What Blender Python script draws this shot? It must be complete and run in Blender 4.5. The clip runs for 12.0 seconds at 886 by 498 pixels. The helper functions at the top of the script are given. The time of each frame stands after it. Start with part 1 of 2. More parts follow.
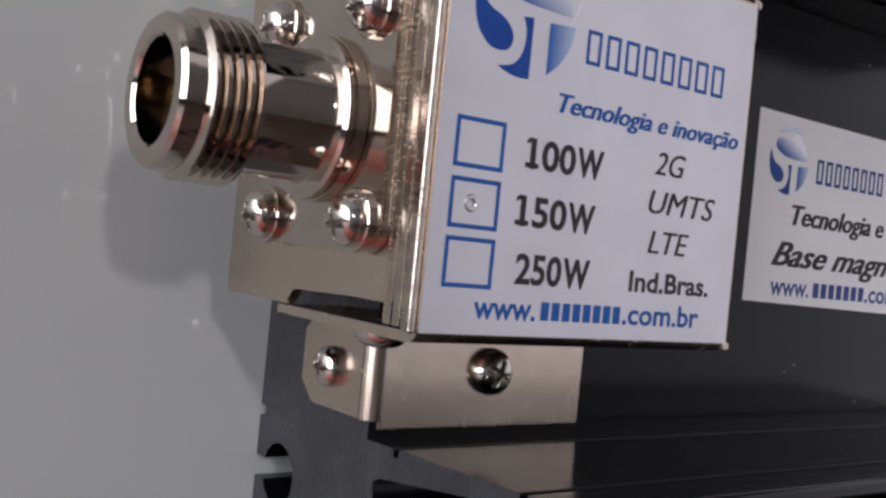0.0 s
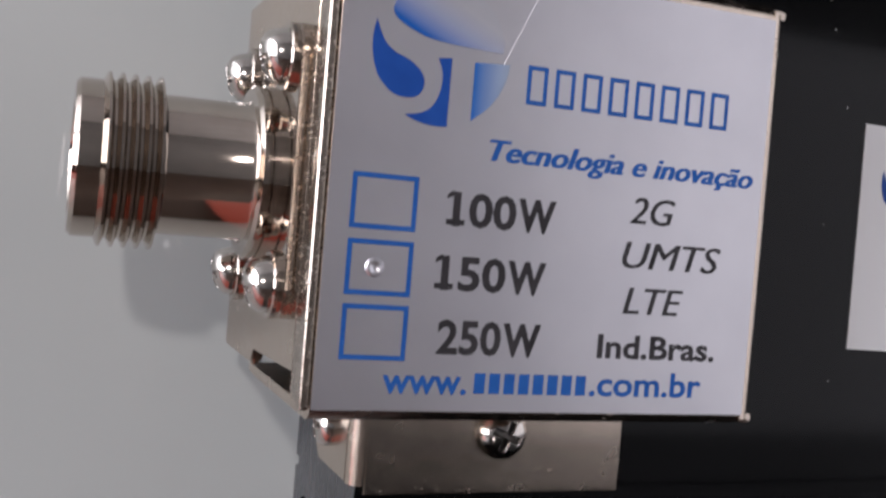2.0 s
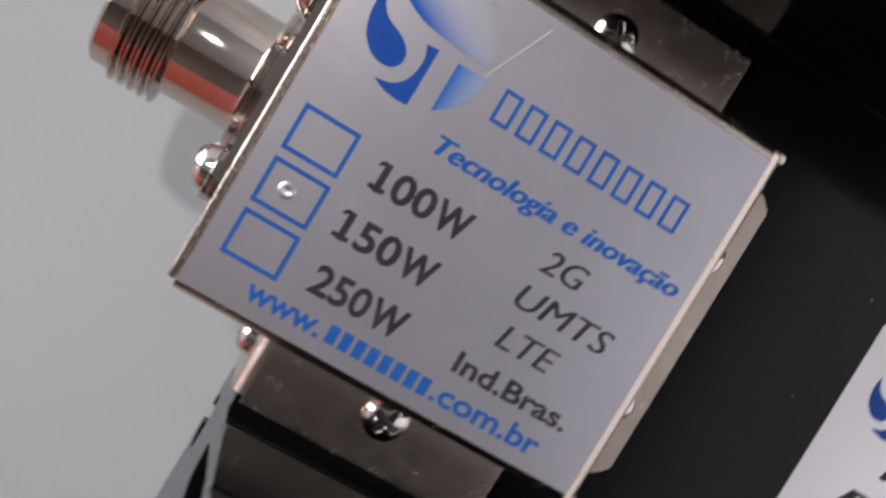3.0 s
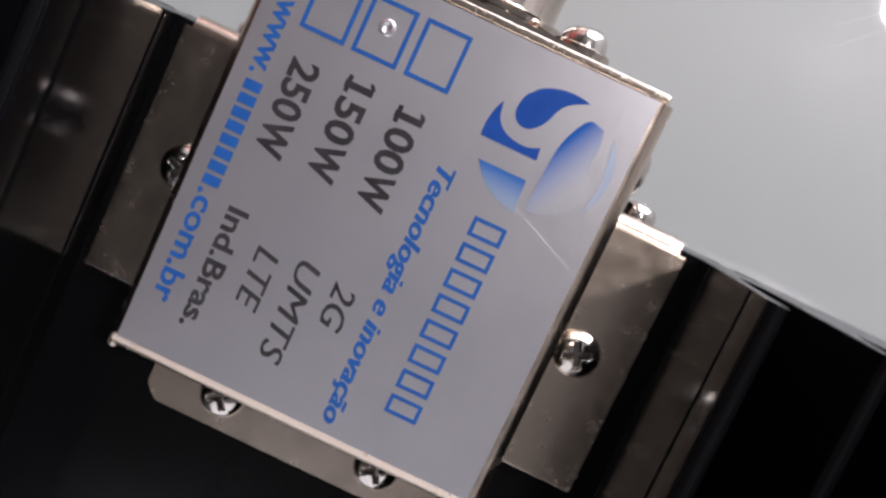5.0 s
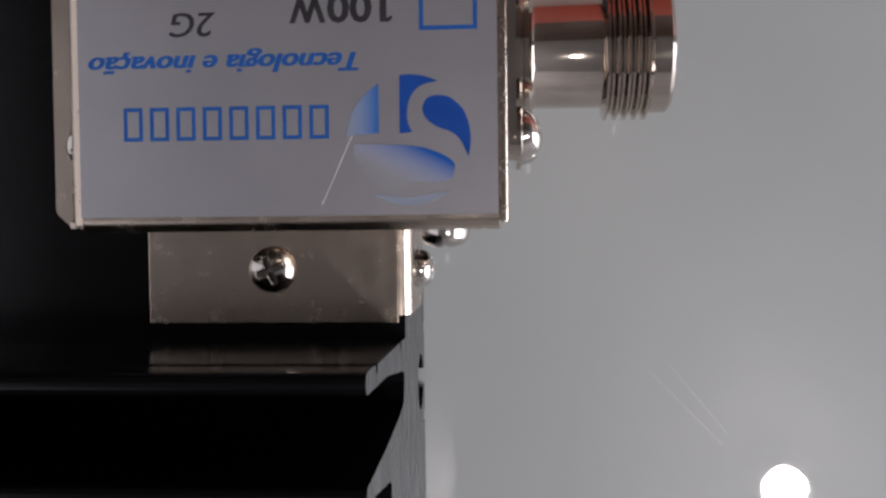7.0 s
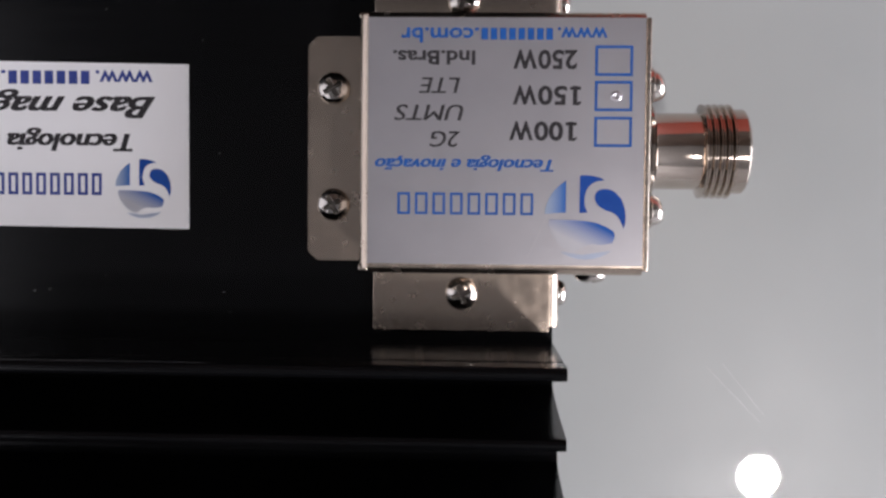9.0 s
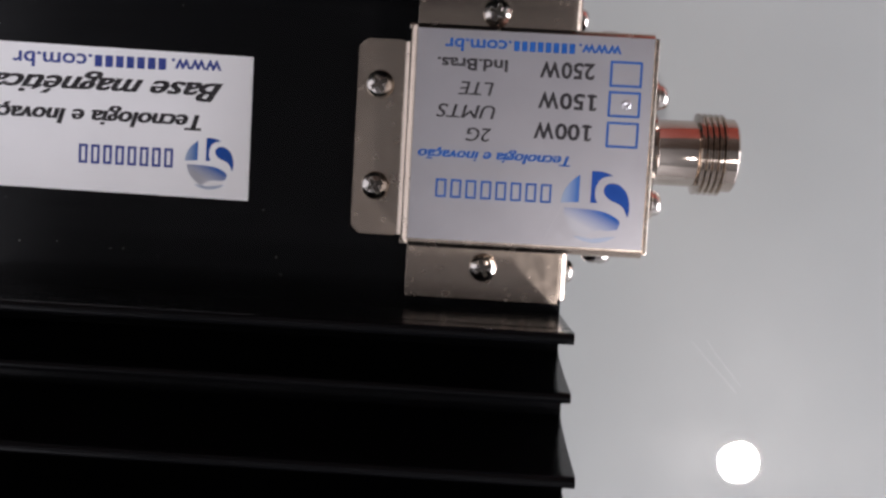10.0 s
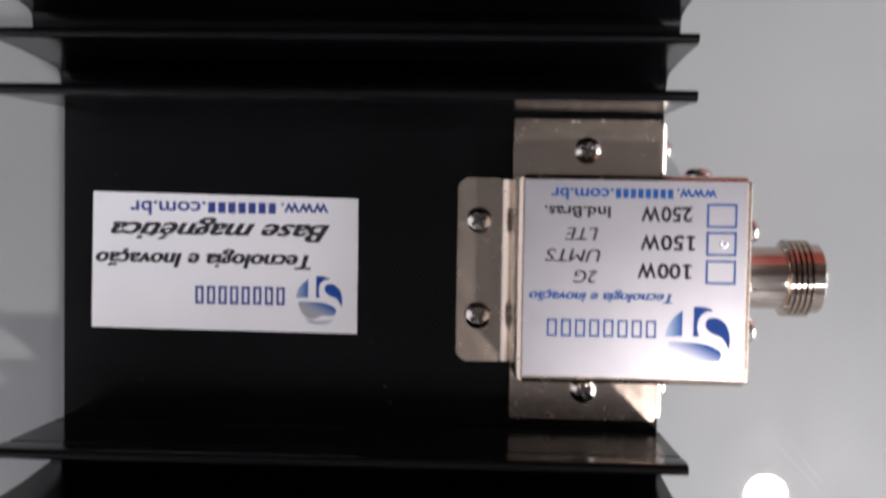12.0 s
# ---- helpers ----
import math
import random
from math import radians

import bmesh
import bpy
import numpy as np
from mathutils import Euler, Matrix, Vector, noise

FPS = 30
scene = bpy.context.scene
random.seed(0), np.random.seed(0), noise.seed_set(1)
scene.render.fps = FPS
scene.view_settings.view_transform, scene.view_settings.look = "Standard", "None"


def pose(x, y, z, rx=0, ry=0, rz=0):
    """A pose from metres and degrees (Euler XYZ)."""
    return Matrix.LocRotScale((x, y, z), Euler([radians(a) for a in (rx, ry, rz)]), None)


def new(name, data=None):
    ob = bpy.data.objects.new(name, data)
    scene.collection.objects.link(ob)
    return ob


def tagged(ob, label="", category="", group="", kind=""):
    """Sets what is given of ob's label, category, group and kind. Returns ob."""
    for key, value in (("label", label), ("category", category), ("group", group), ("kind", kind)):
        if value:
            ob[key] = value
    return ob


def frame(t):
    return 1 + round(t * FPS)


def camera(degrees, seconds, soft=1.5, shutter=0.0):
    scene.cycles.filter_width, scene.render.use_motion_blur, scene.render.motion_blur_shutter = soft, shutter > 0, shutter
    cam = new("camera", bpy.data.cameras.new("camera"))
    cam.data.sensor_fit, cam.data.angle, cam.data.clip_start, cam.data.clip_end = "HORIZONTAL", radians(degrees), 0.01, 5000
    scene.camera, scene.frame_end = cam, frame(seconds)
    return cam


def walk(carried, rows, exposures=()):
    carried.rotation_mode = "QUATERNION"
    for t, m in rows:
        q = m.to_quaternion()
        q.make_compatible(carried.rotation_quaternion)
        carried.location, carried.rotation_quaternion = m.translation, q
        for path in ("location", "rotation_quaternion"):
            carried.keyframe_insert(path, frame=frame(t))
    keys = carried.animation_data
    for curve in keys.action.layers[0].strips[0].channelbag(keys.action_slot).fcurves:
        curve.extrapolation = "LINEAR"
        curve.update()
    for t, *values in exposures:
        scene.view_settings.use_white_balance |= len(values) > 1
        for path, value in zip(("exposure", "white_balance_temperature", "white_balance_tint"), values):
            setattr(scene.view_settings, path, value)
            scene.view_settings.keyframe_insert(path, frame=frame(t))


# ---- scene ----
cam = camera(46.77, 12.0, soft=2.6, shutter=0.2)
Z0 = 0.8011                      # height of the printed label above the floor
LAMP = (-296.0, 343.0, 931.0)    # the lamp's face, in millimetres from the label's corner

PATH = [
    (0, -0.05256, 0.00801, 0.87432, -4.384, -36.667, 7.038),
    (0.3, -0.04126, 0.00625, 0.87852, -2.849, -32.645, 5.315),
    (0.5, -0.03514, 0.01115, 0.88012, -4.125, -29.749, 6.846),
    (0.8, -0.02853, 0.00757, 0.87831, -2.585, -26.952, 5.739),
    (1, -0.02589, 0.00660, 0.87726, -3.964, -25.028, 6.343),
    (1.2, -0.02725, 0.00389, 0.87419, -3.560, -24.870, 5.788),
    (1.5, -0.02656, 0.00592, 0.87471, -4.480, -23.254, 6.336),
    (2, -0.02095, 0.01595, 0.88216, -3.088, -21.333, 5.078),
    (2.3, -0.01711, 0.02008, 0.88475, -2.346, -18.358, 4.694),
    (2.5, -0.01442, 0.01622, 0.88625, -2.477, -16.765, 9.730),
    (2.7, -0.00705, 0.01453, 0.89257, -4.964, -12.139, 18.379),
    (3, 0.00234, 0.01878, 0.89497, -7.625, -7.983, 31.346),
    (3.3, 0.01239, 0.03169, 0.89307, -9.261, -3.576, 46.771),
    (3.5, 0.01287, 0.03036, 0.89011, -8.696, -3.070, 52.989),
    (3.7, 0.01382, 0.02853, 0.89020, -8.061, -1.440, 60.281),
    (5.3, 0.00703, 0.02674, 0.89960, -5.044, 4.617, 130.773),
    (5.5, 0.00186, 0.02204, 0.89784, -4.380, 5.248, 141.931),
    (6, -0.00025, 0.02438, 0.89287, -1.474, 4.970, 161.437),
    (6.2, 0.00057, 0.02290, 0.89194, -0.412, 4.662, 166.957),
    (6.5, 0.00069, 0.02416, 0.89335, -0.969, 4.508, 175.226),
    (6.7, 0.00037, 0.03118, 0.89791, -1.498, 4.204, 178.384),
    (7, -0.00079, 0.03834, 0.90365, -1.993, 3.879, 179.354),
    (7.5, 0.00717, 0.03901, 0.92507, -1.629, 2.068, 179.185),
    (7.7, 0.01150, 0.03381, 0.93415, -1.871, 2.213, 178.586),
    (9.3, 0.02626, 0.02622, 0.96615, -3.011, 2.416, -178.751),
    (9.5, 0.02692, 0.02427, 0.97119, -3.577, 2.486, -178.253),
    (10, 0.03037, 0.02772, 0.98851, -3.658, 2.143, -176.847),
    (10.5, 0.04336, 0.04295, 1.00362, -2.059, 1.637, -177.899),
    (11, 0.04680, 0.05568, 1.00934, -1.675, 2.076, -178.881),
    (11.5, 0.04966, 0.04445, 1.00737, -2.334, 1.902, -179.207),
    (12, 0.05195, 0.00619, 1.00039, -2.212, 2.105, -179.091),
]
EXPOSURES = [(t, ev, 6500, 18) for t, ev in ((0.0, -0.62), (0.5, -0.44), (1.5, -0.28), (2.5, -0.14), (3.0, 0.05), (3.5, 0.22), (3.7, 0.22), (5.5, -0.05), (6.0, -0.5), (6.5, -0.58), (7.5, -0.48), (9.3, -0.1), (11.5, -0.1), (12.0, 0.0))]
walk(cam, [(t, pose(*p)) for t, *p in PATH], EXPOSURES)

# ---------------------------------------------------------------- light
world = bpy.data.worlds.new("world")
world.use_nodes = True
scene.world = world
world.node_tree.nodes["Background"].inputs["Color"].default_value = (0.8, 0.87, 1.0, 1)
world.node_tree.nodes["Background"].inputs["Strength"].default_value = 1.0


def area_lamp(name, shape, size, size_y, watts, colour, place_at):
    li = bpy.data.lights.new(name, "AREA")
    li.shape, li.size, li.energy, li.color = shape, size, watts, colour
    if shape == "RECTANGLE":
        li.size_y = size_y
    ob = new(name, li)
    ob.matrix_world = place_at
    return ob


# the round lamp over the table, and an added, unseen fill light to the west
area_lamp("pendant_light", "DISK", 0.049, 0, 3.7, (1.0, 0.97, 0.92), pose(LAMP[0] * 0.001, LAMP[1] * 0.001, LAMP[2] * 0.001 + Z0 - 0.001))
area_lamp("west_fill_light", "RECTANGLE", 1.7, 2.0, 95.0, (0.92, 0.96, 1.0), pose(-2.02, 0.8, 1.55, 0, -90, 0))


# ---------------------------------------------------------------- materials
def nodes_of(name):
    m = bpy.data.materials.new(name)
    m.use_nodes = True
    nt = m.node_tree
    return m, nt, nt.nodes["Principled BSDF"]


def noise_node(nt, scale, detail=3.0, stretch=(1, 1, 1)):
    tc = nt.nodes.new("ShaderNodeTexCoord")
    mp = nt.nodes.new("ShaderNodeMapping")
    mp.inputs["Scale"].default_value = stretch
    nz = nt.nodes.new("ShaderNodeTexNoise")
    nz.inputs["Scale"].default_value = scale
    nz.inputs["Detail"].default_value = detail
    nt.links.new(tc.outputs["Object"], mp.inputs["Vector"])
    nt.links.new(mp.outputs["Vector"], nz.inputs["Vector"])
    return nz


def span(nt, source, lo, hi, a=0.3, b=0.7):
    r = nt.nodes.new("ShaderNodeMapRange")
    r.inputs["From Min"].default_value, r.inputs["From Max"].default_value = a, b
    r.inputs["To Min"].default_value, r.inputs["To Max"].default_value = lo, hi
    nt.links.new(source, r.inputs["Value"])
    return r.outputs["Result"]


def blend(nt, factor, one, two):
    mx = nt.nodes.new("ShaderNodeMix")
    mx.data_type = "RGBA"
    mx.inputs["A"].default_value, mx.inputs["B"].default_value = (*one, 1), (*two, 1)
    nt.links.new(factor, mx.inputs["Factor"])
    return mx.outputs["Result"]


def relief(nt, bsdf, height, strength, distance):
    bp = nt.nodes.new("ShaderNodeBump")
    bp.inputs["Strength"].default_value, bp.inputs["Distance"].default_value = strength, distance
    nt.links.new(height, bp.inputs["Height"])
    nt.links.new(bp.outputs["Normal"], bsdf.inputs["Normal"])


def surface(name, one, two, rough=(0.3, 0.5), metal=0.0, coarse=60, fine=900, stretch=(1, 1, 1), bump=0.0, depth=0.0002, spec=0.5, coat=0.0, coat_rough=0.04):
    """A painted, plated or plain surface: colour drifts at a coarse scale, gloss and relief at a fine one."""
    m, nt, b = nodes_of(name)
    n1, n2 = noise_node(nt, coarse, 4.0), noise_node(nt, fine, 3.0, stretch)
    nt.links.new(blend(nt, span(nt, n1.outputs["Fac"], 0, 1), one, two), b.inputs["Base Color"])
    nt.links.new(span(nt, n2.outputs["Fac"], *rough), b.inputs["Roughness"])
    b.inputs["Metallic"].default_value = metal
    b.inputs["Specular IOR Level"].default_value = spec
    b.inputs["Coat Weight"].default_value = coat
    b.inputs["Coat Roughness"].default_value = coat_rough
    if bump:
        relief(nt, b, n2.outputs["Fac"], bump, depth)
    return m


SHEET = surface("nickel_plated_sheet", (0.58, 0.48, 0.40), (0.66, 0.56, 0.47), (0.20, 0.28), 1.0, 60, 420)
NICKEL = surface("polished_nickel", (0.50, 0.43, 0.37), (0.58, 0.51, 0.45), (0.05, 0.1), 1.0, 150, 700)
SCREW = surface("screw_steel", (0.56, 0.52, 0.48), (0.68, 0.64, 0.60), (0.08, 0.16), 1.0, 300, 2200, (1, 1, 1), 0.06, 0.00004)
# darker steel: painted shade for the cross recesses, and the tabs' tarnish spots
RECESS_SHADE_TARNISH = surface("recess_shade_tarnish_steel", (0.26, 0.24, 0.22), (0.36, 0.33, 0.31), (0.3, 0.42), 1.0, 300, 2200)
EDGE = surface("sheared_nickel_edge", (0.40, 0.33, 0.28), (0.62, 0.54, 0.46), (0.14, 0.3), 1.0, 500, 2600, (1, 1, 0.3), 0.22, 0.00012)
BRASS_PIN = surface("pin_gold", (0.70, 0.50, 0.24), (0.78, 0.58, 0.30), (0.2, 0.3), 1.0)
TEFLON = surface("white_insulator", (0.72, 0.70, 0.66), (0.78, 0.76, 0.72), (0.4, 0.5))
BLACK = surface("black_anodised", (0.0025, 0.0026, 0.003), (0.004, 0.004, 0.0045), (0.12, 0.19), 0.0, 30, 900, (0.02, 1, 1), 0.03, 0.00003, 0.2)
CUT = surface("sawn_black_end", (0.02, 0.021, 0.023), (0.035, 0.036, 0.04), (0.22, 0.34), 0.0, 150, 900, (1, 0.2, 1))
TABLE = surface("polished_pale_stone", (0.385, 0.405, 0.40), (0.435, 0.455, 0.445), (0.31, 0.4), 0.0, 14, 60, (1, 1, 1), 0.0, 0.0001, 0.3, 0.9, 0.016)
LABEL = surface("silver_film_label", (0.60, 0.588, 0.625), (0.675, 0.66, 0.695), (0.275, 0.325), 0.88, 90, 7000, (0.05, 1, 1), 0.022, 0.00003)
PAPER = surface("white_sticker_film", (0.74, 0.735, 0.75), (0.79, 0.785, 0.80), (0.3, 0.4), 0.0, 50, 900, (1, 1, 1), 0.05, 0.0001)
INK_BLACK = surface("black_print", (0.022, 0.02, 0.022), (0.04, 0.037, 0.04), (0.35, 0.45), 0.0, 400, 2500, spec=0.15)
INK_GREY = surface("soft_black_print", (0.022, 0.02, 0.022), (0.045, 0.042, 0.045), (0.35, 0.45), 0.0, 400, 2500, spec=0.15)
INK_BLUE = surface("blue_print", (0.011, 0.075, 0.28), (0.017, 0.095, 0.33), (0.35, 0.45), 0.0, 400, 2500, spec=0.15)
INK_NAVY = surface("navy_print", (0.03, 0.05, 0.20), (0.05, 0.07, 0.26), (0.35, 0.45), 0.0, 400, 2500, spec=0.15)
WALL = surface("room_paint", (0.10, 0.092, 0.088), (0.13, 0.12, 0.115), (0.6, 0.8), 0.0, 3, 60)
CEILING = surface("ceiling_paint", (0.14, 0.138, 0.137), (0.17, 0.168, 0.166), (0.7, 0.9), 0.0, 3, 60)
BOUNCE_WALL = surface("pale_bounce_paint", (0.86, 0.855, 0.86), (0.89, 0.885, 0.89), (0.6, 0.8), 0.0, 3, 60)
GREY_WALL = surface("grey_room_paint", (0.30, 0.295, 0.29), (0.36, 0.355, 0.35), (0.6, 0.8), 0.0, 3, 60)
RED_REFLECTOR = surface("red_brown_reflector", (0.30, 0.05, 0.03), (0.36, 0.065, 0.042), (0.4, 0.55), 0.0, 4, 40, (1, 1, 0.1))
DARK_REFLECTOR = surface("dark_brown_reflector", (0.035, 0.022, 0.017), (0.06, 0.038, 0.028), (0.4, 0.55), 0.0, 4, 40, (1, 1, 0.1))
FLOOR = surface("floor_tile", (0.22, 0.20, 0.18), (0.28, 0.25, 0.22), (0.3, 0.5), 0.0, 5, 60)
LAMP_METAL = surface("white_lamp_enamel", (0.7, 0.7, 0.68), (0.76, 0.76, 0.74), (0.3, 0.4))


def fading_ink(name, deep, pale, axis, lo, hi, film=0.88):
    """Print that thins from a deep blue until the silver film shows through."""
    m, nt, b = nodes_of(name)
    tc = nt.nodes.new("ShaderNodeTexCoord")
    sp = nt.nodes.new("ShaderNodeSeparateXYZ")
    nt.links.new(tc.outputs["Generated"], sp.inputs["Vector"])
    level = sp.outputs["X"]
    if axis == "XY":
        mix = nt.nodes.new("ShaderNodeMath")
        mix.operation = "ADD"
        nt.links.new(sp.outputs["X"], mix.inputs[0])
        nt.links.new(sp.outputs["Y"], mix.inputs[1])
        level = mix.outputs["Value"]
    nt.links.new(blend(nt, span(nt, level, 0, 1, lo, hi), deep, pale), b.inputs["Base Color"])
    nt.links.new(span(nt, level, 0, film, lo, hi), b.inputs["Metallic"])
    b.inputs["Roughness"].default_value = 0.32
    b.inputs["Specular IOR Level"].default_value = 0.15
    return m


INK_FADE_UP = fading_ink("blue_print_fading_up", (0.008, 0.085, 0.34), (0.62, 0.62, 0.665), "XY", 0.42, 1.28)
INK_FADE_SIDE = fading_ink("blue_print_fading_sideways", (0.008, 0.10, 0.36), (0.42, 0.50, 0.63), "X", 0.0, 1.0, 0.7)
INK_PALE = surface("pale_blue_print", (0.42, 0.49, 0.63), (0.52, 0.56, 0.65), (0.3, 0.36), 0.75, 200, 2500, spec=0.15)
INK_DEEP = surface("deep_blue_print", (0.007, 0.05, 0.25), (0.013, 0.068, 0.30), (0.35, 0.45), 0.0, 400, 2500, spec=0.15)


# ---------------------------------------------------------------- building helpers (millimetres, label's corner as origin)
def W(p):
    return Vector((p[0] * 0.001, p[1] * 0.001, p[2] * 0.001 + Z0))


def thing(name, base, label, category, group="", kind=""):
    ob = new(name)
    ob.empty_display_size = 0.01
    ob.location = W(base)
    return tagged(ob, label, category, group, kind)


def root_of(ob):
    while ob.parent:
        ob = ob.parent
    return ob


def finish(bm, name, materials, angle=32):
    bmesh.ops.recalc_face_normals(bm, faces=bm.faces)
    me = bpy.data.meshes.new(name)
    bm.to_mesh(me)
    bm.free()
    for m in (materials if isinstance(materials, (list, tuple)) else (materials,)):
        me.materials.append(m)
    me.shade_smooth()
    me.set_sharp_from_angle(angle=radians(angle))
    return me


def part(name, bm, material, parent, label="", even=True):
    """Links a bmesh, given in millimetres, as one mesh under a thing or a part."""
    base = root_of(parent).location
    for v in bm.verts:
        v.co = W(v.co) - base
    ob = new(name, finish(bm, name, material))
    ob.parent = parent
    if even:
        mod = ob.modifiers.new("even_normals", "WEIGHTED_NORMAL")
        mod.keep_sharp, mod.weight = True, 80
    return tagged(ob, label)


def place(name, mesh, parent, spot, turn=(0, 0, 0), label=""):
    """Links a shared mesh (metres, round its own origin) under a thing."""
    ob = new(name, mesh)
    ob.parent = parent
    p = W(spot) - root_of(parent).location
    ob.matrix_basis = pose(*p, *turn)
    return tagged(ob, label)


def prism(bm, poly, axis, a, b):
    """A straight bar with the outline poly along an axis from a to b."""
    def at(p, w):
        return {"x": (w, p[0], p[1]), "y": (p[0], w, p[1]), "z": (p[0], p[1], w)}[axis]
    lo = [bm.verts.new(at(p, a)) for p in poly]
    hi = [bm.verts.new(at(p, b)) for p in poly]
    n = len(poly)
    ends = [bm.faces.new(lo), bm.faces.new(hi[::-1])]
    sides = [bm.faces.new((lo[i], lo[(i + 1) % n], hi[(i + 1) % n], hi[i])) for i in range(n)]
    return ends, sides


def slab(bm, x0, x1, y0, y1, z0, z1, soft=0.2, steps=2):
    made = bmesh.ops.create_cube(bm, size=1.0)["verts"]
    for v in made:
        v.co = Vector((x0 + (v.co.x + 0.5) * (x1 - x0), y0 + (v.co.y + 0.5) * (y1 - y0), z0 + (v.co.z + 0.5) * (z1 - z0)))
    if soft:
        edges = list({e for v in made for e in v.link_edges})
        bmesh.ops.bevel(bm, geom=edges, offset=soft, segments=steps, affect="EDGES", profile=0.6)


def lathe(bm, rows, centre, axis="x", n=48, cap=(False, False)):
    """Turns rows of (along, radius) about an axis through centre."""
    rings = []
    for a, r in rows:
        ring = []
        for k in range(n):
            c, s = math.cos(2 * math.pi * k / n) * r, math.sin(2 * math.pi * k / n) * r
            ring.append(bm.verts.new((centre[0] + a, centre[1] + c, centre[2] + s) if axis == "x" else (centre[0] + c, centre[1] + s, centre[2] + a)))
        rings.append(ring)
    for p, q in zip(rings, rings[1:]):
        for k in range(n):
            bm.faces.new((p[k], p[(k + 1) % n], q[(k + 1) % n], q[k]))
    if cap[0]:
        bm.faces.new(rings[0])
    if cap[1]:
        bm.faces.new(rings[-1])


def lettering(text, x0, x1, base, high, z, material, parent, label="", heavy=0.0, slant=0.0, sample="H", strike=0.0):
    """A line of print, x0 to x1 wide, whose capitals are `high` tall above `base`."""
    def shape(body):
        cu = bpy.data.curves.new("lettering", "FONT")
        cu.body, cu.offset, cu.shear, cu.resolution_u = body, heavy, slant, 3
        ob = bpy.data.objects.new("lettering", cu)
        scene.collection.objects.link(ob)
        dg = bpy.context.evaluated_depsgraph_get()
        me = bpy.data.meshes.new_from_object(ob.evaluated_get(dg))
        bpy.data.objects.remove(ob)
        bpy.data.curves.remove(cu)
        return me
    probe = shape(sample)
    cap = max(v.co.y for v in probe.vertices) - min(v.co.y for v in probe.vertices)
    bpy.data.meshes.remove(probe)
    me = shape(text)
    lo, hi = min(v.co.x for v in me.vertices), max(v.co.x for v in me.vertices)
    base_at = root_of(parent).location
    for v in me.vertices:
        v.co = W((x0 + (v.co.x - lo) / (hi - lo) * (x1 - x0), base + v.co.y / cap * high, z)) - base_at
    if strike:
        bm = bmesh.new()
        bm.from_mesh(me)
        again = bmesh.ops.duplicate(bm, geom=bm.verts[:] + bm.edges[:] + bm.faces[:])
        for v in again["geom"]:
            if isinstance(v, bmesh.types.BMVert):
                v.co += Vector((strike * 0.001, 0, 0.000006))
        bm.to_mesh(me)
        bm.free()
    me.materials.clear()
    me.materials.append(material)
    ob = new("lettering", me)
    ob.parent = parent
    return tagged(ob, label)


def bars(x0, x1, y0, y1, z, count, stroke, material, parent, label):
    """A name kept as a row of plain upright blocks of its size and colour, each an open frame when stroke is given."""
    wide = (x1 - x0) / count
    for i in range(count):
        bm = bmesh.new()
        a, b = x0 + wide * i + 0.14 * wide, x0 + wide * (i + 1) - 0.14 * wide
        if not stroke:
            prism(bm, [(a, y0), (b, y0), (b, y1), (a, y1)], "z", z, z + 0.02)
        else:
            prism(bm, [(a, y0), (a + stroke, y0), (a + stroke, y1), (a, y1)], "z", z, z + 0.02)
            prism(bm, [(a + stroke, y1 - stroke), (b, y1 - stroke), (b, y1), (a + stroke, y1)], "z", z, z + 0.02)
            prism(bm, [(a + stroke, y0), (b, y0), (b, y0 + stroke), (a + stroke, y0 + stroke)], "z", z, z + 0.02)
            prism(bm, [(b - stroke, y0 + stroke), (b, y0 + stroke), (b, y1 - stroke), (b - stroke, y1 - stroke)], "z", z, z + 0.02)
        part("name_bar", bm, material, parent, label)


def arc(cx, cy, r, a, b, n=14):
    return [(cx + r * math.cos(radians(a + (b - a) * i / n)), cy + r * math.sin(radians(a + (b - a) * i / n))) for i in range(n + 1)]


def eased(pts, rounds=2):
    """Rounds an open row of corners, keeping its ends."""
    for _ in range(rounds):
        out = [pts[0]]
        for (a, b), (c, d) in zip(pts, pts[1:]):
            out += [(0.75 * a + 0.25 * c, 0.75 * b + 0.25 * d), (0.25 * a + 0.75 * c, 0.25 * b + 0.75 * d)]
        pts = out + [pts[-1]]
    return pts


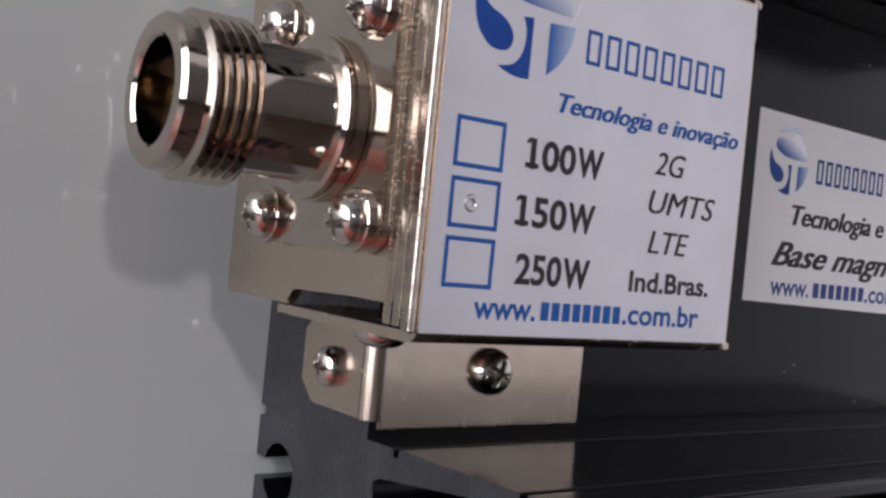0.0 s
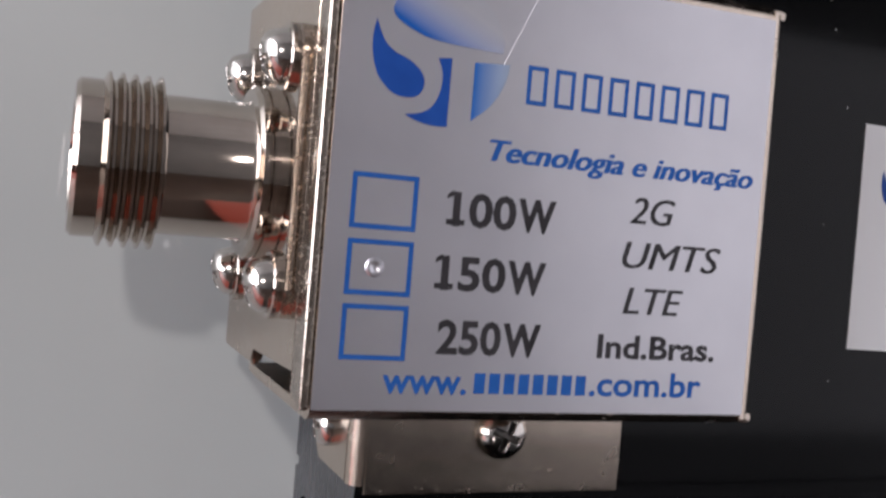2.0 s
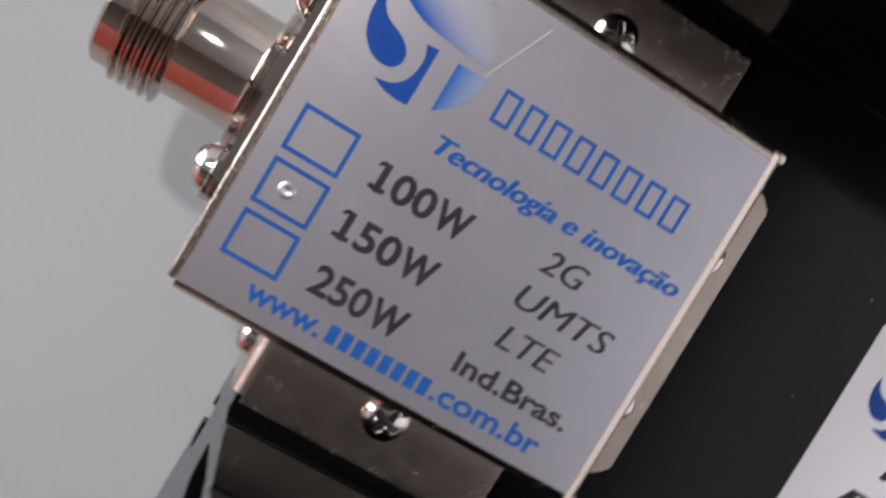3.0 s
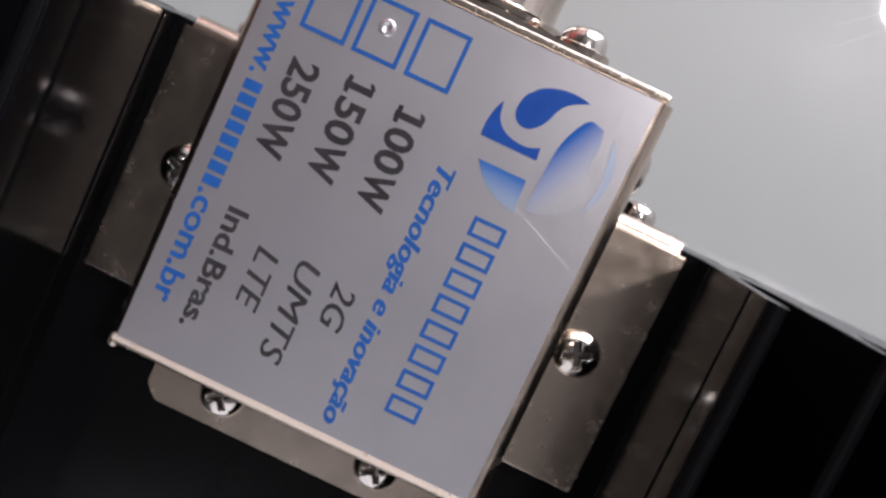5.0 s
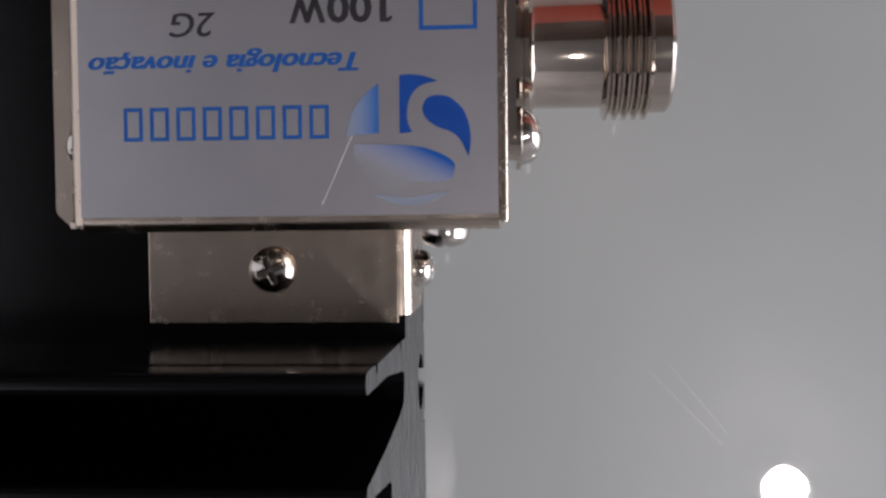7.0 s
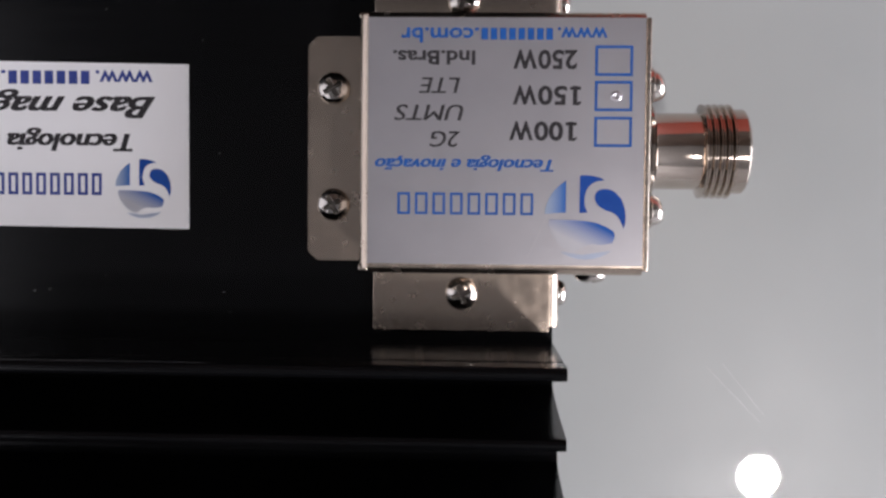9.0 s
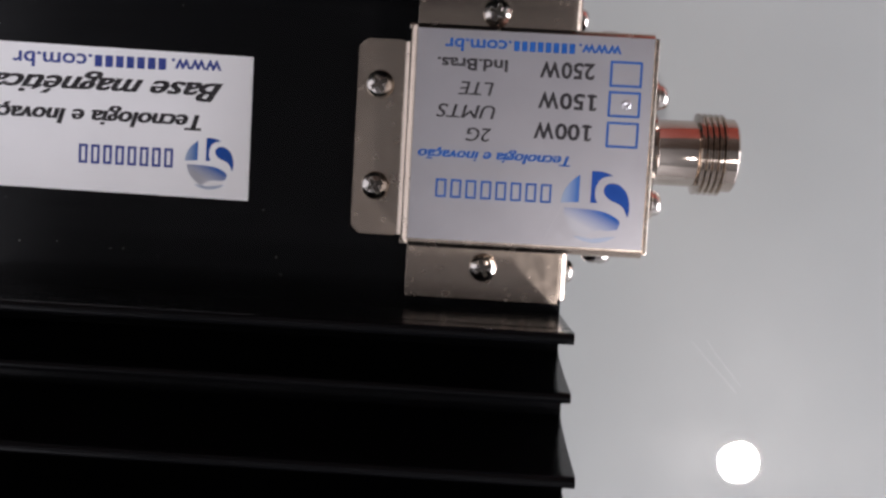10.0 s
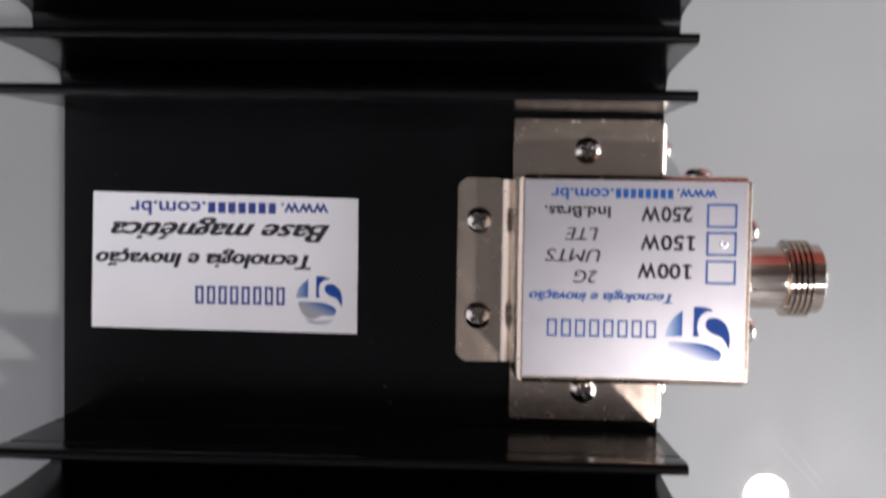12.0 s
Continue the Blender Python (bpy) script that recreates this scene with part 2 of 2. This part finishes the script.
def mark(cx, cy, r, z, parent):
    """The round blue mark, as plain curved patches."""
    def at(*pts):
        return [(cx + r * u, cy + r * v) for u, v in pts]
    left = arc(cx, cy, 0.94 * r, 163, 208, 8) + eased(at((-0.80, -0.48), (-0.61, -0.66), (-0.28, -0.66), (-0.18, -0.42), (-0.36, -0.20), (-0.74, -0.08), (-0.90, 0.26)))[1:-1]
    low = arc(cx, cy, 0.98 * r, 243, 278, 8) + at((0.14, -0.09), (-0.05, -0.11)) + eased(at((-0.05, -0.11), (0.04, -0.30), (0.0, -0.62), (-0.16, -0.82), (-0.43, -0.87)))[1:-1]
    right = at((0.46, -0.10)) + at((0.46, -0.86)) + arc(cx, cy, 0.96 * r, 302, 356, 8)
    body = eased(at((-0.66, 0.56), (-0.72, 0.36), (-0.45, 0.20), (-0.10, 0.09), (0.84, 0.06))) + arc(cx, cy, 0.88 * r, 12, 72, 8) + eased(at((0.24, 0.82), (-0.10, 0.62), (-0.38, 0.66), (-0.66, 0.60)))[1:-1]
    crest = arc(cx, cy, 1.0 * r, 55, 128, 8) + at((-0.40, 0.82), (0.06, 0.89), (0.38, 0.84))
    for outline, ink in ((left, INK_DEEP), (low, INK_DEEP), (right, INK_FADE_SIDE), (body, INK_FADE_UP), (crest, INK_PALE)):
        bm = bmesh.new()
        prism(bm, outline, "z", z, z + 0.02)
        part("mark_patch", bm, ink, parent, "blue curved patch of the round mark")


# ---------------------------------------------------------------- room
def setting(name, x0, x1, y0, y1, z0, z1, material):
    bm = bmesh.new()
    slab(bm, x0, x1, y0, y1, z0, z1, 0)
    ob = new(name, finish(bm, name, material))
    return tagged(ob, kind="structure")


SOUTH = -0.40
setting("floor", -2.0, 0.9, SOUTH, 2.0, -0.1, 0.0, FLOOR)
setting("ceiling", -2.0, 0.9, SOUTH, 2.0, 2.5, 2.6, CEILING)
# unseen east wall, kept near white to bounce light into the label
setting("bounce_wall_east", 0.9, 1.0, SOUTH - 0.1, 2.1, -0.1, 2.6, BOUNCE_WALL)
# unseen south wall, added close and dark to darken reflections in the metal
setting("dark_wall_south", -2.0, 0.9, SOUTH - 0.1, SOUTH, -0.1, 2.6, DARK_REFLECTOR)
# unseen red board, added only for the red reflection on the connector
setting("red_reflector_south", -2.0, -0.05, SOUTH, SOUTH + 0.018, 0.0, 1.08, RED_REFLECTOR)
setting("wall_north", -2.0, 0.9, 2.0, 2.1, -0.1, 2.6, GREY_WALL)
# the unseen west wall is open in the middle for the added fill light
setting("wall_west", -2.1, -2.0, SOUTH - 0.1, 2.1, -0.1, 0.7, WALL)
setting("wall_west_top", -2.1, -2.0, SOUTH - 0.1, 2.1, 2.4, 2.6, WALL)
setting("wall_west_side", -2.1, -2.0, SOUTH - 0.1, -0.2, 0.7, 2.4, WALL)
setting("wall_west_end", -2.1, -2.0, 1.8, 2.1, 0.7, 2.4, WALL)

# ---------------------------------------------------------------- table
table = thing("table", (20, 60, -801.1), "pale grey polished stone table with a glossy top", "table")
bm = bmesh.new()
slab(bm, -620, 700, -378, 480, -81.1, -51.1, 3.0, 3)
part("tabletop", bm, TABLE, table)
for x in (-560, 600):
    for y in (-340, 380):
        bm = bmesh.new()
        slab(bm, x, x + 50, y, y + 50, -801.1, -81.1, 2.0)
        part("leg", bm, LAMP_METAL, table)

# ---------------------------------------------------------------- lamp over the table
lamp_thing = thing("pendant_lamp", (LAMP[0], LAMP[1], LAMP[2]), "small round white lamp hanging over the table, switched on", "lamp")
bm = bmesh.new()
lathe(bm, [(1.5, 27.6), (-1.5, 28.4), (-1.5, 30), (6, 30.5), (40, 26), (58, 12), (62, 4)], LAMP, "z", 40, (False, True))
part("shade", bm, LAMP_METAL, lamp_thing)
bm = bmesh.new()
lathe(bm, [(60, 2.0), (2500 - 798.1 - LAMP[2], 2.0)], LAMP, "z", 10, (True, True))
part("cord", bm, LAMP_METAL, lamp_thing)

# ---------------------------------------------------------------- screws
def screw_mesh(r=2.9, high=2.3):
    """A domed pan head with a tapered cross recess, its axis along z, made in metres."""
    bm = bmesh.new()
    rings, n = 30, 112
    arm, wide = 0.60 * r, 0.145 * r

    def sunk(x, y):
        u, v = max(abs(x), abs(y)), min(abs(x), abs(y))
        edge = min(arm - u, wide - v)
        return 1.15 * min(1.0, max(0.0, edge / (0.075 * r)))

    def top(q):
        return high * (0.22 + 0.78 * math.sqrt(max(0.0, 1 - q ** 2.6)))

    centre = bm.verts.new((0, 0, top(0) - 1.15))
    rows_of = []
    for j in range(1, rings + 1):
        q = j / rings
        row = []
        for k in range(n):
            a = 2 * math.pi * (k + 0.5) / n
            x, y = r * q * math.cos(a), r * q * math.sin(a)
            row.append(bm.verts.new((x, y, top(q) - sunk(x, y))))
        rows_of.append(row)
    faces = [bm.faces.new((centre, rows_of[0][k], rows_of[0][(k + 1) % n])) for k in range(n)]
    for p, q in zip(rows_of, rows_of[1:]):
        faces += [bm.faces.new((p[k], q[k], q[(k + 1) % n], p[(k + 1) % n])) for k in range(n)]
    # faces deep in the cross take the darker steel, so its shade is painted
    for f in faces:
        c = f.calc_center_median()
        f.material_index = 1 if sunk(c.x, c.y) > 0.55 else 0
    low = [bm.verts.new((v.co.x, v.co.y, -1.0)) for v in rows_of[-1]]
    for k in range(n):
        bm.faces.new((rows_of[-1][k], low[k], low[(k + 1) % n], rows_of[-1][(k + 1) % n]))
    bm.transform(Matrix.Scale(0.001, 4))
    return finish(bm, "screw", (SCREW, RECESS_SHADE_TARNISH), 50)


HEAD = screw_mesh()
HEAD_SMALL = screw_mesh(2.5, 2.1)

# ---------------------------------------------------------------- heat sink
MID = 19.4          # the profile is the same on both sides of this line
END_A, END_B = 12.7, 144.1
sink = thing("heat_sink", (79, MID, -51), "long black anodised aluminium heat sink with upright fins on a table", "heat sink")


def side(points, s):
    return [(MID + s * u, z) for u, z in points]


def curve(p, low, q, n=10):
    """A flat-bottomed valley with rounded corners from p through its lowest point to q."""
    deep = 0.88 * (0.5 * (p[1] + q[1]) - low[1])
    out = []
    for i in range(1, n):
        t = 0.5 - 0.5 * math.cos(math.pi * i / n)
        out.append((p[0] + t * (q[0] - p[0]), p[1] + t * (q[1] - p[1]) - deep * (1 - abs(2 * t - 1) ** 6)))
    return out


A1, B1 = (34.3, -24.6), (37.6, -17.5)
A2, B2 = (42.8, -16.0), (47.4, -3.5)
A3, B3 = (53.0, -2.5), (57.8, 8.5)
A4, B4 = (63.6, 9.5), (69.4, 19.3)
A5, B5 = (75.0, 19.3), (79.4, 19.3)
top = [A1, B1] + curve(B1, (40.2, -23.2), A2) + [A2, B2] + curve(B2, (50.3, -9.0), A3) + [A3, B3] + curve(B3, (61.0, 3.3), A4) + [A4, B4, A5, B5]
under = [(79.4, -30), (72, -44), (64, -50), (60, -51), (50, -51), (50, -49.5), (48.4, -49.5), (48.4, -51), (44.6, -51), (44.6, -48.8)] + arc(43.2, -44.8, 4.1, -70, 250, 16) + [(41.8, -48.8), (41.8, -51), (36.4, -51), (36.4, -49.6), (35.0, -49.6), (35.0, -51)]
half = top + under
bm = bmesh.new()
ends, _ = prism(bm, side(half, 1) + side(half, -1)[::-1], "x", END_A, END_B)
for f in ends:
    f.material_index = 1
base = part("base", bm, (BLACK, CUT), sink)

fin_shapes = (
    [A1, (34.2, -19.3), (35.1, -19.1), (35.1, -18.2), (34.15, -18.0), (33.75, 1.9), (34.6, 2.1), (34.6, 3.0), (33.7, 3.2), (33.5, 5.8)] + arc(34.5, 9.3, 1.05, 180, 0, 8) + [(36.2, -6), B1],
    [A2, (43.6, -4), (43.9, 7.0)] + arc(44.95, 9.5, 0.95, 180, 0, 8) + [(46.3, 4), B2],
    [A3, (53.9, 10), (54.3, 22.0)] + arc(55.4, 24.9, 1.0, 180, 0, 8) + [(56.9, 16), B3],
    [A4, (64.6, 18), (65.0, 30.0), (65.3, 30.4), (68.4, 30.5), (68.7, 30.2), (68.7, 26), B4],
    [A5, (75.3, 27), (75.3, 31.5), (75.6, 31.9), (79.1, 32.0), (79.4, 31.7), B5],
)
for s in (1, -1):
    for shape in fin_shapes:
        bm = bmesh.new()
        ends, _ = prism(bm, side(shape, s), "x", END_A, END_B)
        for f in ends:
            f.material_index = 1
        part("fin", bm, (BLACK, CUT), sink)

# paper sticker on the floor of the channel
FLOOR_Z = -24.6
corners = [(78.76, 4.3), (137.5, 3.5), (137.85, 33.55), (78.7, 34.0)]
bm = bmesh.new()
prism(bm, corners, "z", FLOOR_Z, FLOOR_Z + 0.18)
sticker = part("sticker", bm, PAPER, sink, "white printed film sticker")
ZS = FLOOR_Z + 0.2
mark(87.1, 26.7, 5.4, ZS, sticker)
bars(94.4, 115.0, 24.0, 28.0, ZS, 8, 0.55, INK_NAVY, sticker, "dark blue name bar")
lettering("Tecnologia e Inovação", 89.0, 136.6, 16.9, 3.2, ZS, INK_BLACK, sticker, heavy=0.011, slant=0.25, strike=0.4)
lettering("Base magnética", 84.8, 133.2, 10.2, 3.9, ZS, INK_BLACK, sticker, heavy=0.011, slant=0.45, strike=0.44)
lettering("www.", 85.3, 95.8, 5.5, 3.1, ZS, INK_NAVY, sticker, heavy=0.02)
lettering(".com.br", 112.4, 129.3, 5.5, 3.1, ZS, INK_NAVY, sticker, heavy=0.02)
bars(96.6, 112.2, 5.5, 7.9, ZS, 7, 0, INK_NAVY, sticker, "dark blue name bar")

# ---------------------------------------------------------------- metal housing with the coaxial connector
TAB = -23.6
box = thing("connector_housing", (28, 19.7, TAB - 1), "nickel-plated metal housing with silver label, screwed onto black heat sink", "metal housing")

# folded cover: top with two long cheeks and a back wall that ends in a screw tab
bm = bmesh.new()
shell = [(-0.9, -24.0), (-0.9, -1.7)] + arc(0.7, -1.7, 1.6, 180, 90, 8)[1:] + arc(38.3, -1.7, 1.6, 90, 0, 8) + [(39.9, -24.0), (38.9, -24.0), (38.9, -1.9), (38.3, -1.1), (0.7, -1.1), (0.1, -1.9), (0.1, -24.0)]
prism(bm, shell, "x", 0.55, 43.3)
part("cover", bm, SHEET, box)
for y0, y1 in ((-0.9, 0.1), (38.9, 39.9)):
    bm = bmesh.new()
    slab(bm, 0.55, 12.0, y0, y1, -26.5, -24.0, 0.2)
    part("cheek_foot", bm, SHEET, box)
bm = bmesh.new()
fold = [(43.3, -1.1)] + arc(43.3, -1.6, 1.5, 90, 0, 6) + [(45.3, -20.5)] + arc(47.6, TAB + 2.3, 2.3, 190, 262, 6) + [(47.6, TAB), (47.6, TAB - 1.0), (46.0, TAB - 0.9), (44.4, TAB + 1.0), (43.9, -1.8)]
prism(bm, fold, "y", -0.3, 39.1)
part("back_wall", bm, SHEET, box)
for y in (-0.2, 39.0):
    bm = bmesh.new()
    slab(bm, 43.4, 44.9, y - 0.5, y + 0.5, -2.2, -0.4, 0.35)
    part("folded_corner", bm, EDGE, box)
bm = bmesh.new()
prism(bm, [(47.6, -0.7), (55.2, -0.7), (56.9, 0.9), (56.9, 37.7), (55.2, 39.3), (47.6, 39.3)], "z", TAB - 1.0, TAB)
bmesh.ops.bevel(bm, geom=bm.edges[:], offset=0.18, segments=2, affect="EDGES")
part("screw_tab", bm, SHEET, box)

# inner tray: side tabs on the channel floor, ears over the sink's end
for s in (1, -1):
    y_in, y_out = (38.4, 51.8) if s > 0 else (0.3, -13.7)
    a, b = min(y_in, y_out), max(y_in, y_out)
    bm = bmesh.new()
    slab(bm, 13.4, 45.0, a, b, TAB - 1.0, TAB, 0.2)
    part("screw_tab", bm, SHEET, box)
    e0, e1 = (y_out - 11.5 * s, y_out - 1.0 * s)
    bm = bmesh.new()
    outline = [(e0, TAB - 1.75), (e1, TAB - 1.75), (e1, -36.5), (e1 - 2.5 * s, -39.3), (e0 + 1.6 * s, -39.3), (e0, -37.7)]
    prism(bm, outline, "x", 11.7, 12.6)
    bmesh.ops.bevel(bm, geom=bm.edges[:], offset=0.18, segments=2, affect="EDGES")
    part("ear", bm, SHEET, box)
    bm = bmesh.new()
    prism(bm, arc(13.4, TAB - 1.7, 1.7, 90, 180, 8) + arc(13.4, TAB - 1.7, 0.75, 180, 90, 6), "y", min(e0, e1), max(e0, e1))
    part("bend", bm, SHEET, box)
    place("screw", HEAD_SMALL, box, (11.7, -7.6 if s < 0 else 45.4, -31.9), (0, -90, 0))
    place("screw", HEAD, box, (29.1, -6.8 if s < 0 else 45.0, TAB), (0, 0, 22 * s))
for y in (8.6, 29.3):
    place("screw", HEAD, box, (52.2, y, TAB), (0, 0, 30))
place("screw", HEAD, box, (7.0, 39.9, -15.3), (-90, 0, 0))
place("screw", HEAD, box, (7.0, -0.9, -15.3), (90, 0, 0))

# front plate, deeper than the rest because it hangs over the sink's end
bm = bmesh.new()
prism(bm, [(2.3, -1.3), (37.3, -1.3), (37.3, -22.4), (39.3, -23.4), (39.3, -38.5), (0.3, -38.5), (0.3, -23.4), (2.3, -22.4)], "x", 0.0, 1.2)
bmesh.ops.bevel(bm, geom=bm.edges[:], offset=0.3, segments=2, affect="EDGES")
part("front_plate", bm, SHEET, box)
bm = bmesh.new()
slab(bm, -0.35, 0.5, 0.0, 39.2, -1.7, -0.3, 0.3, 3)
part("front_lip", bm, EDGE, box)
for z, x in ((-3.3, -0.2), (-4.9, -0.05)):
    bm = bmesh.new()
    slab(bm, x, 0.1, 0.4, 38.8, z, z + 1.25, 0.18)
    part("sheet_edge", bm, EDGE, box)
bm = bmesh.new()
slab(bm, 1.2, 11.4, 1.6, 38.0, -38.4, -37.4, 0.2)
part("tray_floor", bm, SHEET, box)

# square flange and the threaded socket
AX = (0.0, 19.6, -18.1)
connector_bm = bmesh.new()
y0, y1, z0, z1, r = AX[1] - 12.9, AX[1] + 13.1, AX[2] - 12.6, AX[2] + 13.0, 2.6
plate = arc(y1 - r, z1 - r, r, 0, 90, 6) + arc(y0 + r, z1 - r, r, 90, 180, 6) + arc(y0 + r, z0 + r, r, 180, 270, 6) + arc(y1 - r, z0 + r, r, 270, 360, 6)
prism(connector_bm, plate, "x", -1.3, 0.0)
bmesh.ops.bevel(connector_bm, geom=connector_bm.edges[:], offset=0.2, segments=2, affect="EDGES")
connector = part("connector_flange", connector_bm, NICKEL, box)
bm = bmesh.new()
rows = [(-1.3, 8.5), (-1.9, 8.5), (-2.0, 8.15), (-2.15, 8.15), (-2.25, 8.4), (-2.8, 8.4), (-3.1, 8.0), (-3.15, 6.75), (-3.5, 6.55), (-11.0, 6.55), (-11.3, 7.3)]
x = -11.4
while x > -16.3:
    rows += [(x, 8.05), (x - 0.22, 8.05), (x - 0.62, 7.25), (x - 0.8, 7.25)]
    x -= 1.12
rows += [(-17.0, 7.25), (-18.4, 7.25), (-18.8, 6.85), (-18.8, 5.3), (-18.5, 5.0), (-5.0, 4.9)]
lathe(bm, rows, AX, "x", 64)
part("threaded_barrel", bm, NICKEL, connector, even=False)
bm = bmesh.new()
lathe(bm, [(-5.1, 4.92), (-5.3, 2.4), (-5.1, 1.2)], AX, "x", 40, (False, True))
part("insulator", bm, TEFLON, connector, even=False)
bm = bmesh.new()
lathe(bm, [(-5.1, 1.5), (-9.4, 1.5), (-9.7, 1.2), (-9.6, 0.7), (-8.0, 0.6)], AX, "x", 24, (False, True))
part("contact_pin", bm, BRASS_PIN, connector, even=False)
for dy in (-10.0, 10.2):
    for dz in (-8.8, 9.0):
        spot = (-1.3, AX[1] + dy, AX[2] + dz)
        bm = bmesh.new()
        lathe(bm, [(0.0, 3.1), (-0.5, 3.1), (-0.62, 2.95), (-0.62, 1.0)], spot, "x", 32)
        part("washer", bm, NICKEL, box, even=False)
        place("screw", HEAD_SMALL, box, (-1.9, spot[1], spot[2]), (15, -90, 0))

# printed label
bm = bmesh.new()
slab(bm, 0.6, 43.4, 0.15, 38.35, -0.13, 0.0, 0)
label = part("label", bm, LABEL, box, "silver film label with blue and black print")
ZL = 0.02
mark(9.5, 30.8, 6.6, ZL, label)
bars(17.2, 39.1, 27.2, 30.6, ZL, 8, 0.38, INK_BLUE, label, "blue name bar")
lettering("Tecnologia e inovação", 14.5, 42.1, 22.0, 1.85, ZL, INK_BLUE, label, heavy=0.009, slant=0.28, strike=0.2)
for text, x0, x1, y in (("100W", 11.6, 21.3, 16.2), ("150W", 11.0, 20.8, 10.7), ("250W", 11.1, 20.8, 5.2)):
    lettering(text[:3], x0, x0 + 0.62 * (x1 - x0), y, 2.95, ZL, INK_BLACK, label, heavy=0.028)
    lettering(text[3:], x0 + 0.635 * (x1 - x0), x1 + 0.15, y, 2.95, ZL, INK_BLACK, label, heavy=0.04)
    if text[0] == "1":
        for patch in ([(x0 - 0.55, y), (x0 + 1.15, y), (x0 + 1.15, y + 0.48), (x0 - 0.55, y + 0.48)], [(x0 - 0.62, y + 2.2), (x0, y + 2.45), (x0, y + 2.95), (x0 - 0.5, y + 2.65)]):
            bm = bmesh.new()
            prism(bm, patch, "z", ZL + 0.001, ZL + 0.02)
            part("figure_serif", bm, INK_BLACK, label)
for text, x0, x1, y, h in (("2G", 29.0, 33.7, 17.7, 2.4), ("UMTS", 28.6, 39.2, 13.6, 2.4), ("LTE", 29.1, 35.4, 9.4, 2.4)):
    lettering(text, x0, x1, y, h, ZL, INK_GREY, label, heavy=0.0, slant=0.22, strike=0.12)
lettering("Ind.Bras.", 26.8, 39.6, 5.3, 2.2, ZL, INK_GREY, label, heavy=0.028)
lettering("www.", 6.5, 14.2, 1.7, 2.3, ZL, INK_BLUE, label, heavy=0.022)
lettering(".com.br", 26.3, 38.4, 1.8, 2.3, ZL, INK_BLUE, label, heavy=0.022)
bars(14.7, 26.1, 1.75, 3.55, ZL, 8, 0, INK_BLUE, label, "bright blue name bar")
for y in (4.4, 9.8, 15.3):
    bm = bmesh.new()
    w = 0.42
    x0, x1, y0, y1 = 2.55, 8.35, y, y + 4.65
    for p, q, r, t in ((x0, x0 + w, y0, y1), (x1 - w, x1, y0, y1), (x0 + w, x1 - w, y0, y0 + w), (x0 + w, x1 - w, y1 - w, y1)):
        prism(bm, [(p, r), (q, r), (q, t), (p, t)], "z", ZL, ZL + 0.02)
    part("tick_box", bm, INK_BLUE, label)
bm = bmesh.new()
lathe(bm, [(0.0, 0.85), (0.13, 0.7), (0.15, 0.5), (0.02, 0.28)], (5.05, 12.15, 0.0), "z", 14, (False, True))
part("pressed_dimple", bm, LABEL, label, "small pale dimple in a tick box")
bm = bmesh.new()
prism(bm, [(18.39, 37.3), (18.43, 37.28), (15.23, 30.28), (15.19, 30.3)], "z", 0.0, 0.03)
part("scratch", bm, PAPER, label, "fine bright scratch")

# fine scratches in the polish of the table, their lamp glint painted white
for (x0, y0), (x1, y1) in (((-20.8, 61.9), (-31.7, 73.1)), ((-23.9, 61.1), (-32.4, 71.4))):
    bm = bmesh.new()
    prism(bm, [(x0, y0), (x1, y1), (x1 + 0.03, y1 + 0.03), (x0 + 0.02, y0 + 0.02)], "z", -51.1, -51.08)
    part("scratch", bm, PAPER, table)

# dust on the black floor of the channel
bm = bmesh.new()
for i in range(26):
    x, y, w = random.uniform(48, 145), random.uniform(-12, 51), random.uniform(0.08, 0.22)
    prism(bm, [(x, y), (x + w, y + 0.3 * w), (x + 0.7 * w, y + w), (x - 0.2 * w, y + 0.6 * w)], "z", FLOOR_Z, FLOOR_Z + 0.05)
tagged(part("dust", bm, PAPER, sink), kind="stuff")

# brown tarnish spots along the cut edges of the side tabs
for s in (1, -1):
    bm = bmesh.new()
    edge = 51.5 if s > 0 else -13.4
    for i in range(16):
        x, y, w = random.uniform(14, 44.3), edge - s * random.expovariate(1.4), random.uniform(0.08, 0.26)
        prism(bm, [(x, y), (x + w, y + 0.2 * w), (x + 0.8 * w, y + 0.6 * w), (x - 0.1 * w, y + 0.5 * w)], "z", TAB, TAB + 0.015)
    tagged(part("tarnish", bm, RECESS_SHADE_TARNISH, box), kind="stuff")
